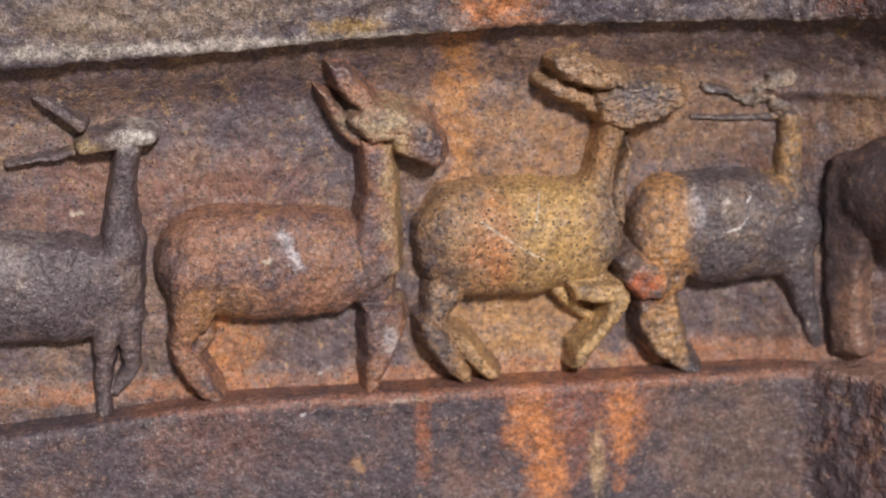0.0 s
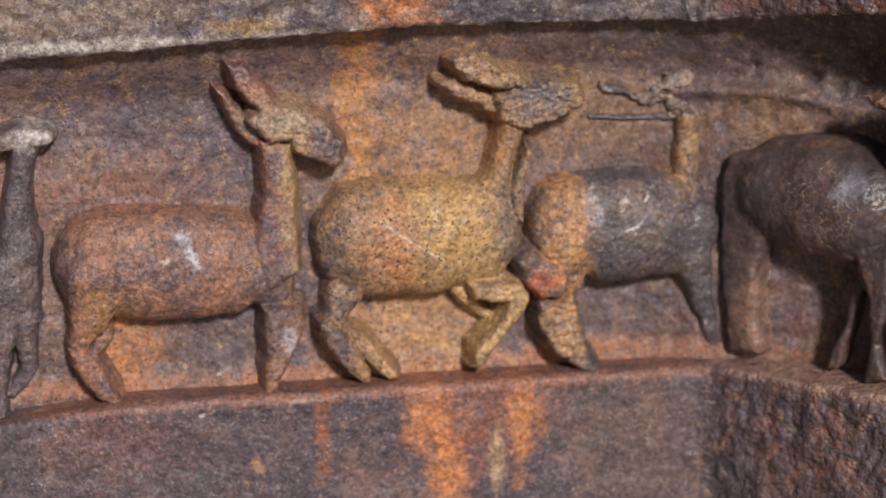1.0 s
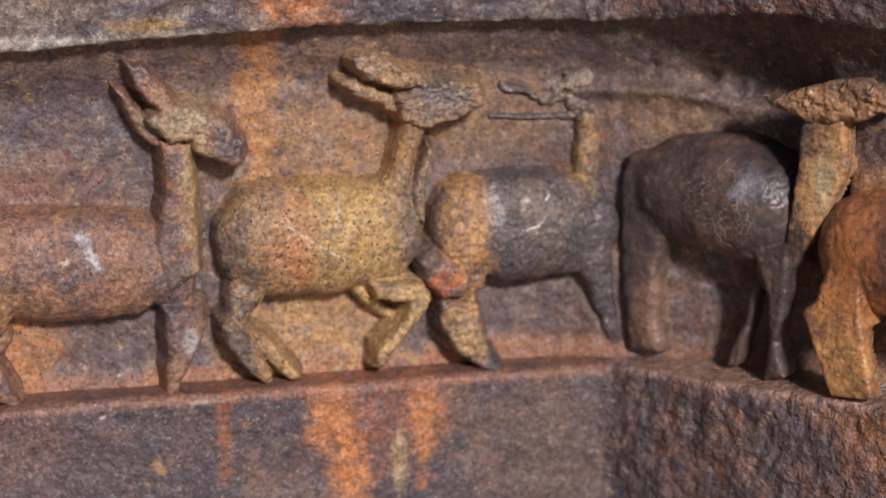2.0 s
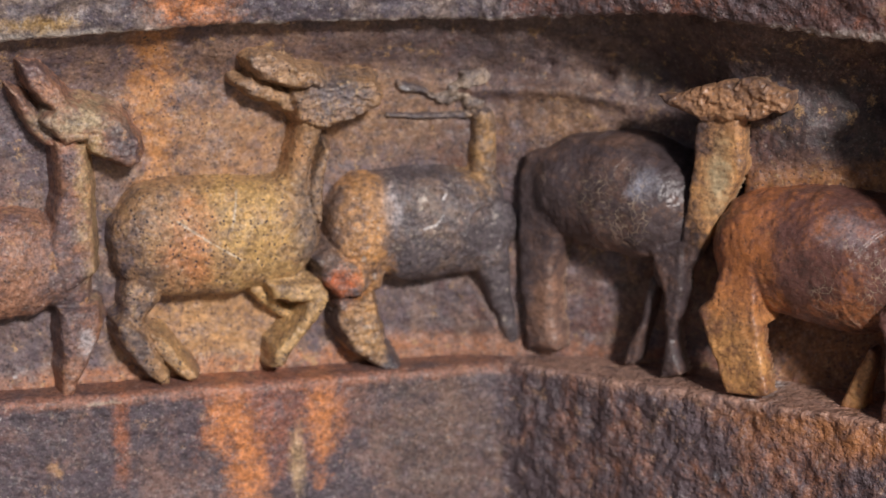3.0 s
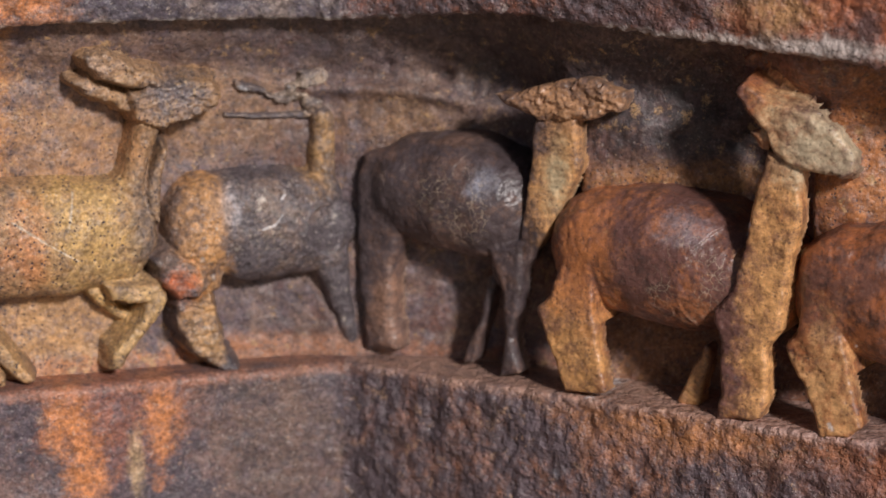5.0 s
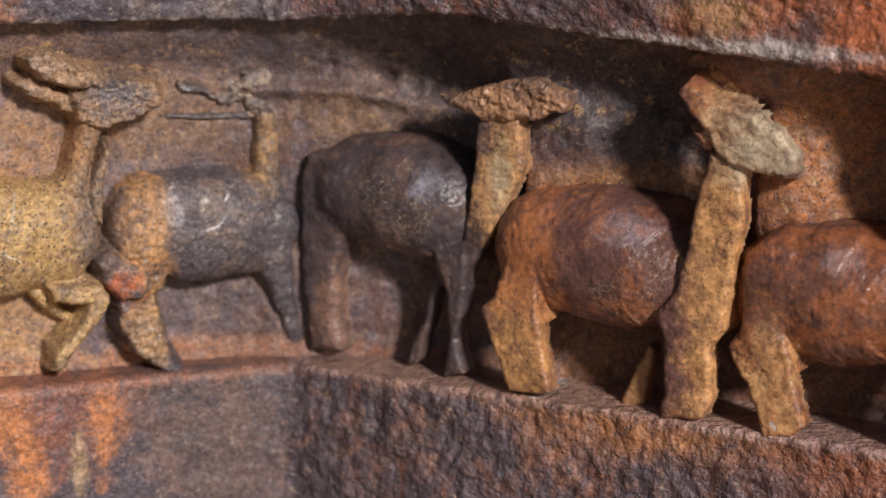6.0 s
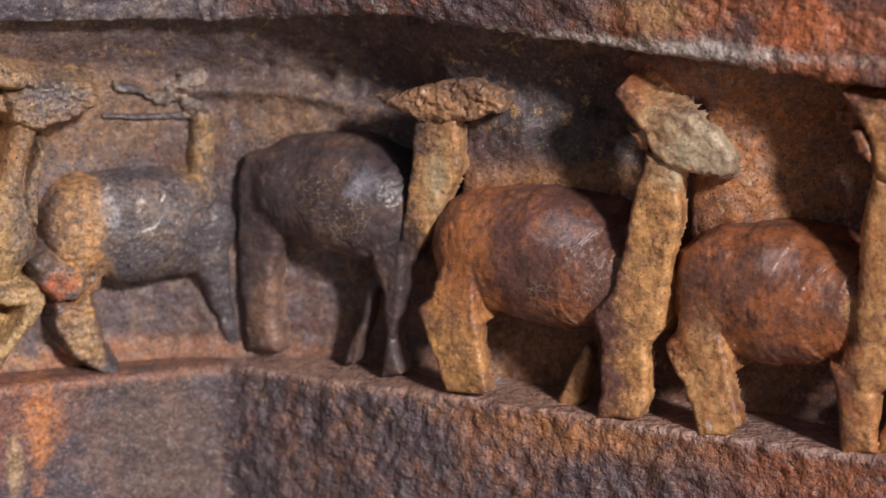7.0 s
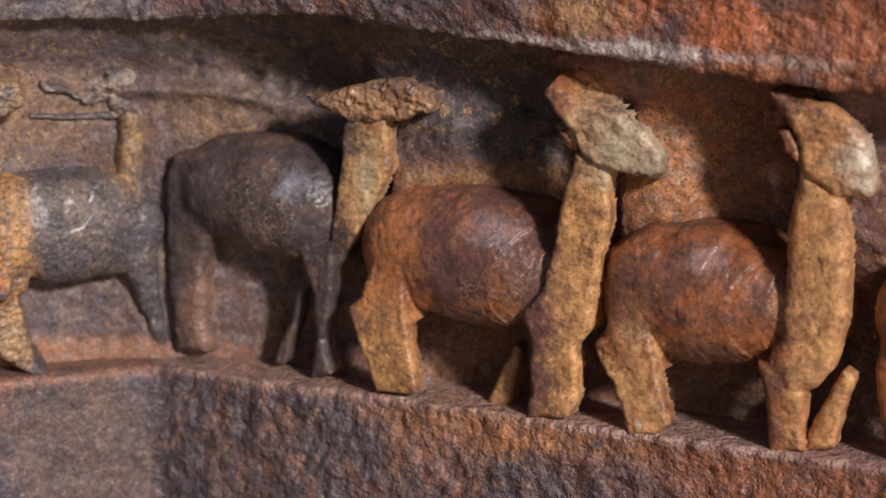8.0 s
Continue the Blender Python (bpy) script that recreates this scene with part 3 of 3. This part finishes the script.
def deer(wall, label, material, *limbs):
    """One carved animal: its limbs grow together into one stone body that rises from the recess."""
    seed = len(label) % 7
    chained = [limb for limb in limbs if isinstance(limb[1], list)]
    plates = [limb for limb in limbs if not isinstance(limb[1], list)]
    spots = [(c[0], c[1], c[3] + 0.03) for limb in chained for c in limb[1]] + [(c[0], c[1], 0.03) for p in plates for c in p[3]]
    us = [a + e * r for a, b, r in spots for e in (-1, 1)]
    vs = [b + e * r for a, b, r in spots for e in (-1, 1)]
    nu, nv = int((max(us) - min(us)) / SHEET), int((max(vs) - min(vs)) / SHEET)
    uu, vv = min(us) + SHEET * np.arange(nu), min(vs) + SHEET * np.arange(nv)
    u, v = np.meshgrid(uu, vv, indexing="ij")
    # the recess behind, sampled coarsely
    push = recess_push(wall)
    cu, cv = np.linspace(uu[0], uu[-1], nu // 4 + 2), np.linspace(vv[0], vv[-1], nv // 4 + 2)
    coarse = np.array([[back(wall, max(a, 0.0)) + push(max(a, 0.0), max(b, -0.02), 0.0) for b in cv] for a in cu])
    rows = np.array([np.interp(vv, cv, row) for row in coarse])
    base = np.array([np.interp(uu, cu, rows[:, j]) for j in range(nv)]).T
    # bodies grow out of the rock; on the right-hand wall legs, necks and heads stand free of it
    body = loose = np.full(u.shape, -0.5)
    free = np.zeros(u.shape, bool)
    for n, limb in enumerate(chained + plates):
        h, fat, inside = (limb_height if limb in chained else plate_height)(wall, limb, u, v, seed + n)
        k = clamp(0.3 * fat, 0.004, 0.014 if wall == "L" else 0.010)
        if wall == "R" and fat < 0.058:
            loose, free = soft_max(loose, h, k), free | inside
        else:
            body = soft_max(body, h, k)
    wear = 0.0030 * grain_of(u, v, 0.05, 2, seed) + (0.0010 if wall == "L" else 0.0005) * grain_of(u, v, 0.014, 3, seed + 3) + 0.0005 * grain_of(u, v, 0.006, 2, seed + 4)
    wear = wear - (0.006 if wall == "L" else 0.003) * np.clip(grain_of(u, v, 0.011, 2, seed + 9) - 0.45, 0, 1)
    grown = soft_max(body + wear, base - 0.004, 0.012 if wall == "L" else 0.006)
    rooted = grown > base - 0.0005
    solid = rooted | free
    face = np.where(rooted, np.where(loose > -0.1, soft_max(grown, loose + wear, 0.007), grown), loose + wear)
    beside = (loose > base + 0.015) & ~rooted
    # the outermost ring of a free-standing piece bends back a little
    shown = np.pad(np.where(solid, face, -1.0), 1, constant_values=-1.0)
    ring = np.max([shown[1 + i:nu + 1 + i, 1 + j:nv + 1 + j] for i in (-1, 0, 1) for j in (-1, 0, 1)], axis=0) - 0.004
    w = np.where(solid, face, np.where(beside & (ring > -0.5), ring, base - 0.006))
    rear = np.where(rooted, np.minimum(w - 0.004, base - 0.03), np.where(beside | free, w - np.where(free, 0.034, 0.016), base - 0.03))
    cell = solid[:-1, :-1] | solid[1:, :-1] | solid[:-1, 1:] | solid[1:, 1:]
    used = np.zeros((nu, nv), bool)
    for a in (0, 1):
        for b in (0, 1):
            used[a:nu - 1 + a, b:nv - 1 + b] |= cell
    index = np.full((nu, nv), -1)
    index[used] = np.arange(used.sum())
    count = int(used.sum())

    def world_of(w):
        axes = np.array([ALONG[wall], UP, OUT[wall]])
        return np.stack([u[used], v[used], w[used]], 1) @ axes + np.array(CORNER)

    places = np.concatenate([world_of(w), world_of(rear)])
    ci, cj = np.nonzero(cell)
    front = np.stack([index[ci, cj], index[ci + 1, cj], index[ci + 1, cj + 1], index[ci, cj + 1]], 1)
    if wall == "L":
        front = front[:, ::-1]
    edges = np.concatenate([front[:, [k, (k + 1) % 4]] for k in range(4)])
    code = edges[:, 0] * (count + 1) + edges[:, 1]
    rim = edges[~np.isin(edges[:, 1] * (count + 1) + edges[:, 0], code)]
    # even out the stepped outline
    for turn in range(14):
        total, ways = np.zeros((count, 3)), np.zeros(count)
        for a, b in ((0, 1), (1, 0)):
            np.add.at(total, rim[:, a], places[rim[:, b]])
            np.add.at(ways, rim[:, a], 1)
        on = ways > 0
        moved = 0.4 * places[:count][on] + 0.6 * total[on] / ways[on][:, None]
        places[count:][on] += moved - places[:count][on]
        places[:count][on] = moved
    sides = np.stack([rim[:, 1], rim[:, 0], rim[:, 0] + count, rim[:, 1] + count], 1)
    faces = np.concatenate([front, front[:, ::-1] + count, sides])
    mesh = bpy.data.meshes.new("deer_carving")
    mesh.from_pydata(places.tolist(), [], faces.tolist())
    mesh.polygons.foreach_set("use_smooth", np.arange(len(faces)) < len(front))
    mesh.materials.append(material)
    return tagged(new("deer_carving", mesh), label, "deer carving", "carved deer of the frieze")


deer('L', 'worn carved stone deer walking in low relief', STONE_GREY,
     (0.55, [(1.248, 0.180, -0.050, 0.0734), (1.135, 0.166, -0.050, 0.0803), (1.044, 0.161, -0.050, 0.0788), (0.997, 0.170, -0.050, 0.0633)]),
     (0.6, [(0.962, 0.224, -0.050, 0.0316), (0.967, 0.120, -0.050, 0.0318)]),
     (0.7, [(0.967, 0.216, -0.050, 0.0361), (0.963, 0.305, -0.040, 0.0194), (0.953, 0.353, -0.035, 0.0193)]),
     (0.8, [(1.010, 0.361, -0.040, 0.0148), (0.963, 0.373, -0.035, 0.0193), (0.924, 0.370, -0.040, 0.0164)]),
     (0.8, [(1.016, 0.390, -0.040, 0.0103), (1.045, 0.413, -0.050, 0.0110), (1.070, 0.429, -0.050, 0.0088)]),
     (0.8, [(1.025, 0.352, -0.050, 0.0059), (1.079, 0.343, -0.060, 0.0052), (1.117, 0.339, -0.060, 0.0044)]),
     (0.9, [(0.988, 0.121, -0.050, 0.0303), (0.998, 0.075, -0.045, 0.0197), (1.003, 0.016, -0.050, 0.0137), (1.003, -0.027, -0.045, 0.0137)]),
     (0.7, [(0.966, 0.094, -0.055, 0.0228), (0.960, 0.044, -0.060, 0.0130), (0.985, 0.013, -0.060, 0.0107)]),
     )
deer('L', 'carved stone deer in relief, turning its long-eared head', STONE_RUST,
     (0.6, [(0.610, 0.286, -0.050, 0.0295), (0.617, 0.206, -0.050, 0.0343), (0.614, 0.136, -0.050, 0.0313)]),
     (0.55, [(0.850, 0.188, -0.050, 0.0778), (0.770, 0.182, -0.050, 0.0846), (0.687, 0.181, -0.050, 0.0799), (0.643, 0.179, -0.050, 0.0662)]),
     (0.75, [(0.863, 0.173, -0.038, 0.0547), (0.875, 0.122, -0.038, 0.0366), (0.891, 0.082, -0.038, 0.0191), (0.892, 0.055, -0.040, 0.0138), (0.860, 0.013, -0.045, 0.0139), (0.832, -0.014, -0.045, 0.0101)]),
     (0.7, [(0.856, 0.089, -0.050, 0.0154), (0.873, 0.062, -0.050, 0.0100), (0.879, 0.050, -0.050, 0.0077)]),
     plate(-0.012, 0.012, 0, [(0.634, 0.356), (0.591, 0.350), (0.585, 0.282), (0.584, 0.169), (0.629, 0.139), (0.649, 0.205), (0.633, 0.276)]),
     plate(-0.004, 0.009, 4, [(0.652, 0.387), (0.622, 0.407), (0.591, 0.402), (0.545, 0.384), (0.522, 0.352), (0.518, 0.324), (0.534, 0.313), (0.554, 0.325), (0.585, 0.339), (0.592, 0.355), (0.624, 0.352)]),
     plate(-0.012, 0.005, 2, [(0.680, 0.467), (0.649, 0.459), (0.612, 0.406), (0.633, 0.396), (0.663, 0.427)]),
     plate(-0.034, 0.006, 2, [(0.694, 0.433), (0.674, 0.421), (0.649, 0.383), (0.619, 0.350), (0.630, 0.337), (0.663, 0.365)]),
     plate(-0.012, 0.01, 2, [(0.637, 0.120), (0.582, 0.120), (0.576, 0.096), (0.600, 0.040), (0.623, -0.004), (0.641, -0.006), (0.634, 0.058)]),
     plate(-0.022, 0.008, 2, [(0.906, 0.076), (0.869, 0.064), (0.851, 0.030), (0.828, -0.016), (0.836, -0.024), (0.870, 0.001), (0.903, 0.048)]),
     )
deer('L', 'carved stone deer in relief with one foreleg raised', STONE_OCHRE,
     (0.55, [(0.480, 0.203, -0.050, 0.0868), (0.401, 0.203, -0.050, 0.0891), (0.335, 0.206, -0.050, 0.0800)]),
     (0.6, [(0.302, 0.267, -0.050, 0.0304), (0.299, 0.197, -0.050, 0.0337), (0.303, 0.148, -0.050, 0.0274)]),
     (0.7, [(0.352, 0.125, -0.055, 0.0177), (0.326, 0.093, -0.060, 0.0121), (0.305, 0.079, -0.062, 0.0097)]),
     (0.8, [(0.520, 0.131, -0.050, 0.0364), (0.535, 0.097, -0.042, 0.0205), (0.517, 0.046, -0.042, 0.0143), (0.493, 0.001, -0.042, 0.0112)]),
     (0.8, [(0.298, 0.270, -0.045, 0.0240), (0.288, 0.315, -0.042, 0.0215), (0.275, 0.360, -0.040, 0.0215)], 0, 2.2),
     plate(-0.022, 0.006, 2, [(0.270, 0.305), (0.254, 0.330), (0.249, 0.320), (0.258, 0.288), (0.262, 0.215), (0.279, 0.232), (0.280, 0.273)]),
     plate(-0.012, 0.007, 9, [(0.304, 0.408), (0.264, 0.418), (0.215, 0.424), (0.183, 0.417), (0.173, 0.391), (0.195, 0.375), (0.232, 0.365), (0.256, 0.353), (0.296, 0.368)]),
     plate(-0.008, 0.006, 8, [(0.370, 0.459), (0.337, 0.464), (0.297, 0.442), (0.261, 0.428), (0.257, 0.411), (0.305, 0.414), (0.353, 0.434)]),
     plate(-0.028, 0.005, 5, [(0.384, 0.425), (0.357, 0.428), (0.285, 0.391), (0.293, 0.373), (0.357, 0.404)]),
     plate(-0.012, 0.007, 1, [(0.347, 0.140), (0.265, 0.133), (0.255, 0.116), (0.259, 0.096), (0.290, 0.060), (0.311, 0.036), (0.325, 0.012), (0.342, 0.013), (0.336, 0.040), (0.296, 0.085), (0.286, 0.106), (0.335, 0.113)]),
     plate(-0.014, 0.008, 2, [(0.560, 0.094), (0.542, 0.103), (0.514, 0.067), (0.485, 0.011), (0.499, -0.002), (0.535, 0.035), (0.557, 0.073)]),
     plate(-0.022, 0.006, 1, [(0.513, 0.077), (0.495, 0.073), (0.443, 0.006), (0.453, 0.001), (0.469, 0.006), (0.509, 0.054)]),
     )
deer('L', 'weathered carved stone deer with eroded head', STONE_WORN,
     (0.6, [(0.012, 0.244, -0.050, 0.0329), (0.010, 0.199, -0.050, 0.0346), (0.007, 0.140, -0.050, 0.0331)]),
     (0.55, [(0.183, 0.208, -0.050, 0.0746), (0.121, 0.200, -0.050, 0.0849), (0.054, 0.201, -0.050, 0.0804), (0.016, 0.195, -0.050, 0.0577)]),
     (0.5, [(0.055, 0.396, -0.065, 0.0163), (0.018, 0.401, -0.065, 0.0229), (-0.022, 0.392, -0.070, 0.0148)], 8),
     (0.5, [(0.035, 0.375, -0.062, 0.0114), (-0.008, 0.368, -0.065, 0.0098)]),
     (0.6, [(0.034, 0.378, -0.065, 0.0090), (0.083, 0.386, -0.070, 0.0065), (0.133, 0.401, -0.070, 0.0081)], 6),
     (0.6, [(0.026, 0.358, -0.065, 0.0074), (0.090, 0.355, -0.072, 0.0041), (0.152, 0.360, -0.076, 0.0032)]),
     (0.7, [(0.197, 0.177, -0.044, 0.0535), (0.189, 0.127, -0.042, 0.0244)]),
     (0.8, [(0.007, 0.148, -0.050, 0.0364), (-0.011, 0.080, -0.050, 0.0216), (-0.029, 0.024, -0.050, 0.0134)]),
     (0.6, [(0.016, 0.270, -0.056, 0.0260), (0.012, 0.320, -0.056, 0.0230), (0.012, 0.350, -0.054, 0.0220)], 0, 2.2),
     plate(-0.006, 0.01, 2, [(0.275, 0.168), (0.253, 0.180), (0.217, 0.162), (0.191, 0.132), (0.209, 0.108), (0.238, 0.108), (0.266, 0.135)]),
     plate(-0.012, 0.008, 5, [(0.245, 0.109), (0.216, 0.103), (0.191, 0.122), (0.182, 0.072), (0.170, 0.029), (0.151, -0.003), (0.161, -0.011), (0.182, -0.001), (0.220, 0.027), (0.241, 0.067)]),
     )
deer('R', 'dark carved stone deer standing in high relief', STONE_DARK,
     (0.75, [(0.087, 0.257, -0.070, 0.0749), (0.146, 0.252, -0.070, 0.0839), (0.196, 0.241, -0.070, 0.0761)]),
     (0.7, [(0.231, 0.269, -0.070, 0.0350), (0.244, 0.201, -0.070, 0.0367), (0.236, 0.151, -0.070, 0.0272)]),
     plate(-0.038, 0.007, 2, [(0.280, 0.374), (0.348, 0.386), (0.352, 0.311), (0.329, 0.262), (0.303, 0.211), (0.256, 0.141), (0.261, 0.207), (0.276, 0.305)]),
     plate(-0.028, 0.008, 9, [(0.217, 0.412), (0.254, 0.411), (0.297, 0.426), (0.373, 0.441), (0.424, 0.424), (0.416, 0.400), (0.357, 0.380), (0.289, 0.375), (0.254, 0.388)]),
     plate(-0.036, 0.016, 1, [(0.007, 0.305), (0.067, 0.319), (0.078, 0.205), (0.060, 0.145), (0.061, 0.069), (0.070, 0.015), (0.009, 0.008), (0.005, 0.062), (-0.004, 0.138), (-0.007, 0.196), (-0.005, 0.255)]),
     plate(-0.034, 0.01, 1, [(0.208, 0.194), (0.272, 0.204), (0.269, 0.110), (0.256, 0.059), (0.270, 0.010), (0.232, 0.001), (0.242, 0.058), (0.236, 0.123)]),
     plate(-0.06, 0.005, 0, [(0.204, 0.147), (0.217, 0.132), (0.196, 0.054), (0.184, 0.009), (0.164, 0.005), (0.169, 0.030), (0.187, 0.070)]),
     )
deer('R', 'rust-stained carved stone deer with a broken flat face', STONE_BROWN,
     (0.85, [(0.388, 0.203, -0.070, 0.0839), (0.452, 0.198, -0.070, 0.0908), (0.520, 0.189, -0.070, 0.0884), (0.574, 0.180, -0.070, 0.0741), (0.605, 0.174, -0.075, 0.0678)]),
     (0.7, [(0.595, 0.467, -0.075, 0.0192), (0.634, 0.447, -0.070, 0.0250), (0.687, 0.412, -0.080, 0.0220), (0.738, 0.345, -0.100, 0.0161)], 10),
     (0.75, [(0.374, 0.215, -0.045, 0.0480), (0.370, 0.177, -0.030, 0.0341), (0.353, 0.134, -0.020, 0.0280)]),
     plate(-0.002, 0.008, 2, [(0.634, 0.369), (0.684, 0.354), (0.684, 0.272), (0.671, 0.210), (0.662, 0.132), (0.645, 0.106), (0.649, 0.044), (0.642, 0.006), (0.573, -0.005), (0.581, 0.035), (0.579, 0.090), (0.565, 0.146), (0.592, 0.174), (0.606, 0.241), (0.616, 0.303)]),
     plate(0.006, 0.006, 3, [(0.599, 0.458), (0.631, 0.435), (0.685, 0.428), (0.732, 0.401), (0.754, 0.373), (0.753, 0.349), (0.738, 0.343), (0.680, 0.348), (0.645, 0.367), (0.632, 0.392), (0.608, 0.416), (0.588, 0.441)]),
     plate(-0.004, 0.006, 3, [(0.607, 0.393), (0.636, 0.398), (0.638, 0.371), (0.625, 0.366)]),
     plate(0.0, 0.006, 2, [(0.305, 0.118), (0.348, 0.159), (0.373, 0.178), (0.386, 0.204), (0.393, 0.164), (0.396, 0.116), (0.405, 0.069), (0.419, 0.011), (0.350, 0.002), (0.337, 0.045)]),
     plate(-0.045, 0.006, 1, [(0.541, 0.088), (0.552, 0.077), (0.537, -0.001), (0.500, -0.006), (0.514, 0.032)]),
     )
deer('R', 'reddish-brown carved stone deer with a pale broken muzzle', STONE_RED,
     (0.85, [(0.746, 0.183, -0.070, 0.0883), (0.801, 0.181, -0.070, 0.0948), (0.847, 0.179, -0.070, 0.0869), (0.893, 0.177, -0.070, 0.0734), (0.922, 0.175, -0.075, 0.0689)]),
     (0.8, [(0.931, 0.414, -0.050, 0.0278), (0.900, 0.441, -0.050, 0.0223), (0.886, 0.456, -0.050, 0.0112), (0.921, 0.457, -0.080, 0.0182)], 8),
     (0.75, [(0.725, 0.210, -0.042, 0.0482), (0.723, 0.167, -0.025, 0.0350), (0.712, 0.129, -0.018, 0.0292)]),
     plate(0.0, 0.018, 0, [(0.933, 0.370), (0.991, 0.346), (1.004, 0.268), (1.005, 0.188), (0.990, 0.116), (0.970, 0.087), (0.934, 0.075), (0.900, 0.112), (0.917, 0.148), (0.920, 0.222), (0.921, 0.296)]),
     plate(0.004, 0.014, 3, [(0.881, 0.472), (0.914, 0.463), (0.972, 0.454), (1.016, 0.420), (1.033, 0.358), (1.023, 0.341), (0.978, 0.341), (0.935, 0.366), (0.929, 0.406), (0.905, 0.440)]),
     plate(0.0, 0.006, 1, [(0.902, 0.418), (0.919, 0.422), (0.936, 0.392), (0.934, 0.376), (0.913, 0.392)]),
     plate(0.0, 0.006, 2, [(0.669, 0.114), (0.694, 0.136), (0.717, 0.146), (0.736, 0.165), (0.751, 0.127), (0.765, 0.068), (0.780, 0.016), (0.762, 0.000), (0.719, -0.008), (0.716, 0.015), (0.697, 0.059), (0.676, 0.094)]),
     plate(-0.004, 0.01, 1, [(0.888, 0.113), (0.934, 0.123), (0.956, 0.077), (0.957, 0.003), (0.911, -0.005), (0.903, 0.070)]),
     plate(-0.018, 0.008, 1, [(1.000, 0.116), (1.017, 0.107), (1.008, 0.080), (0.996, 0.009), (0.955, -0.001), (0.958, 0.024), (0.981, 0.076)]),
     )
deer('R', 'reddish-brown carved stone deer, only its rump in sight', STONE_RED,
     (0.85, [(1.120, 0.188, -0.070, 0.0920), (1.177, 0.184, -0.070, 0.0945), (1.240, 0.180, -0.070, 0.0868)]),
     (0.9, [(1.074, 0.155, -0.060, 0.0347), (1.065, 0.112, -0.050, 0.0278), (1.076, 0.053, -0.050, 0.0265), (1.090, 0.002, -0.050, 0.0265)]),
     (0.9, [(1.297, 0.098, -0.050, 0.0346), (1.300, 0.149, -0.050, 0.0398), (1.305, 0.257, -0.050, 0.0394), (1.305, 0.341, -0.050, 0.0352), (1.321, 0.391, -0.050, 0.0324)]),
     (0.9, [(1.293, 0.105, -0.050, 0.0280), (1.297, 0.054, -0.050, 0.0241), (1.308, 0.004, -0.050, 0.0255)]),
     )
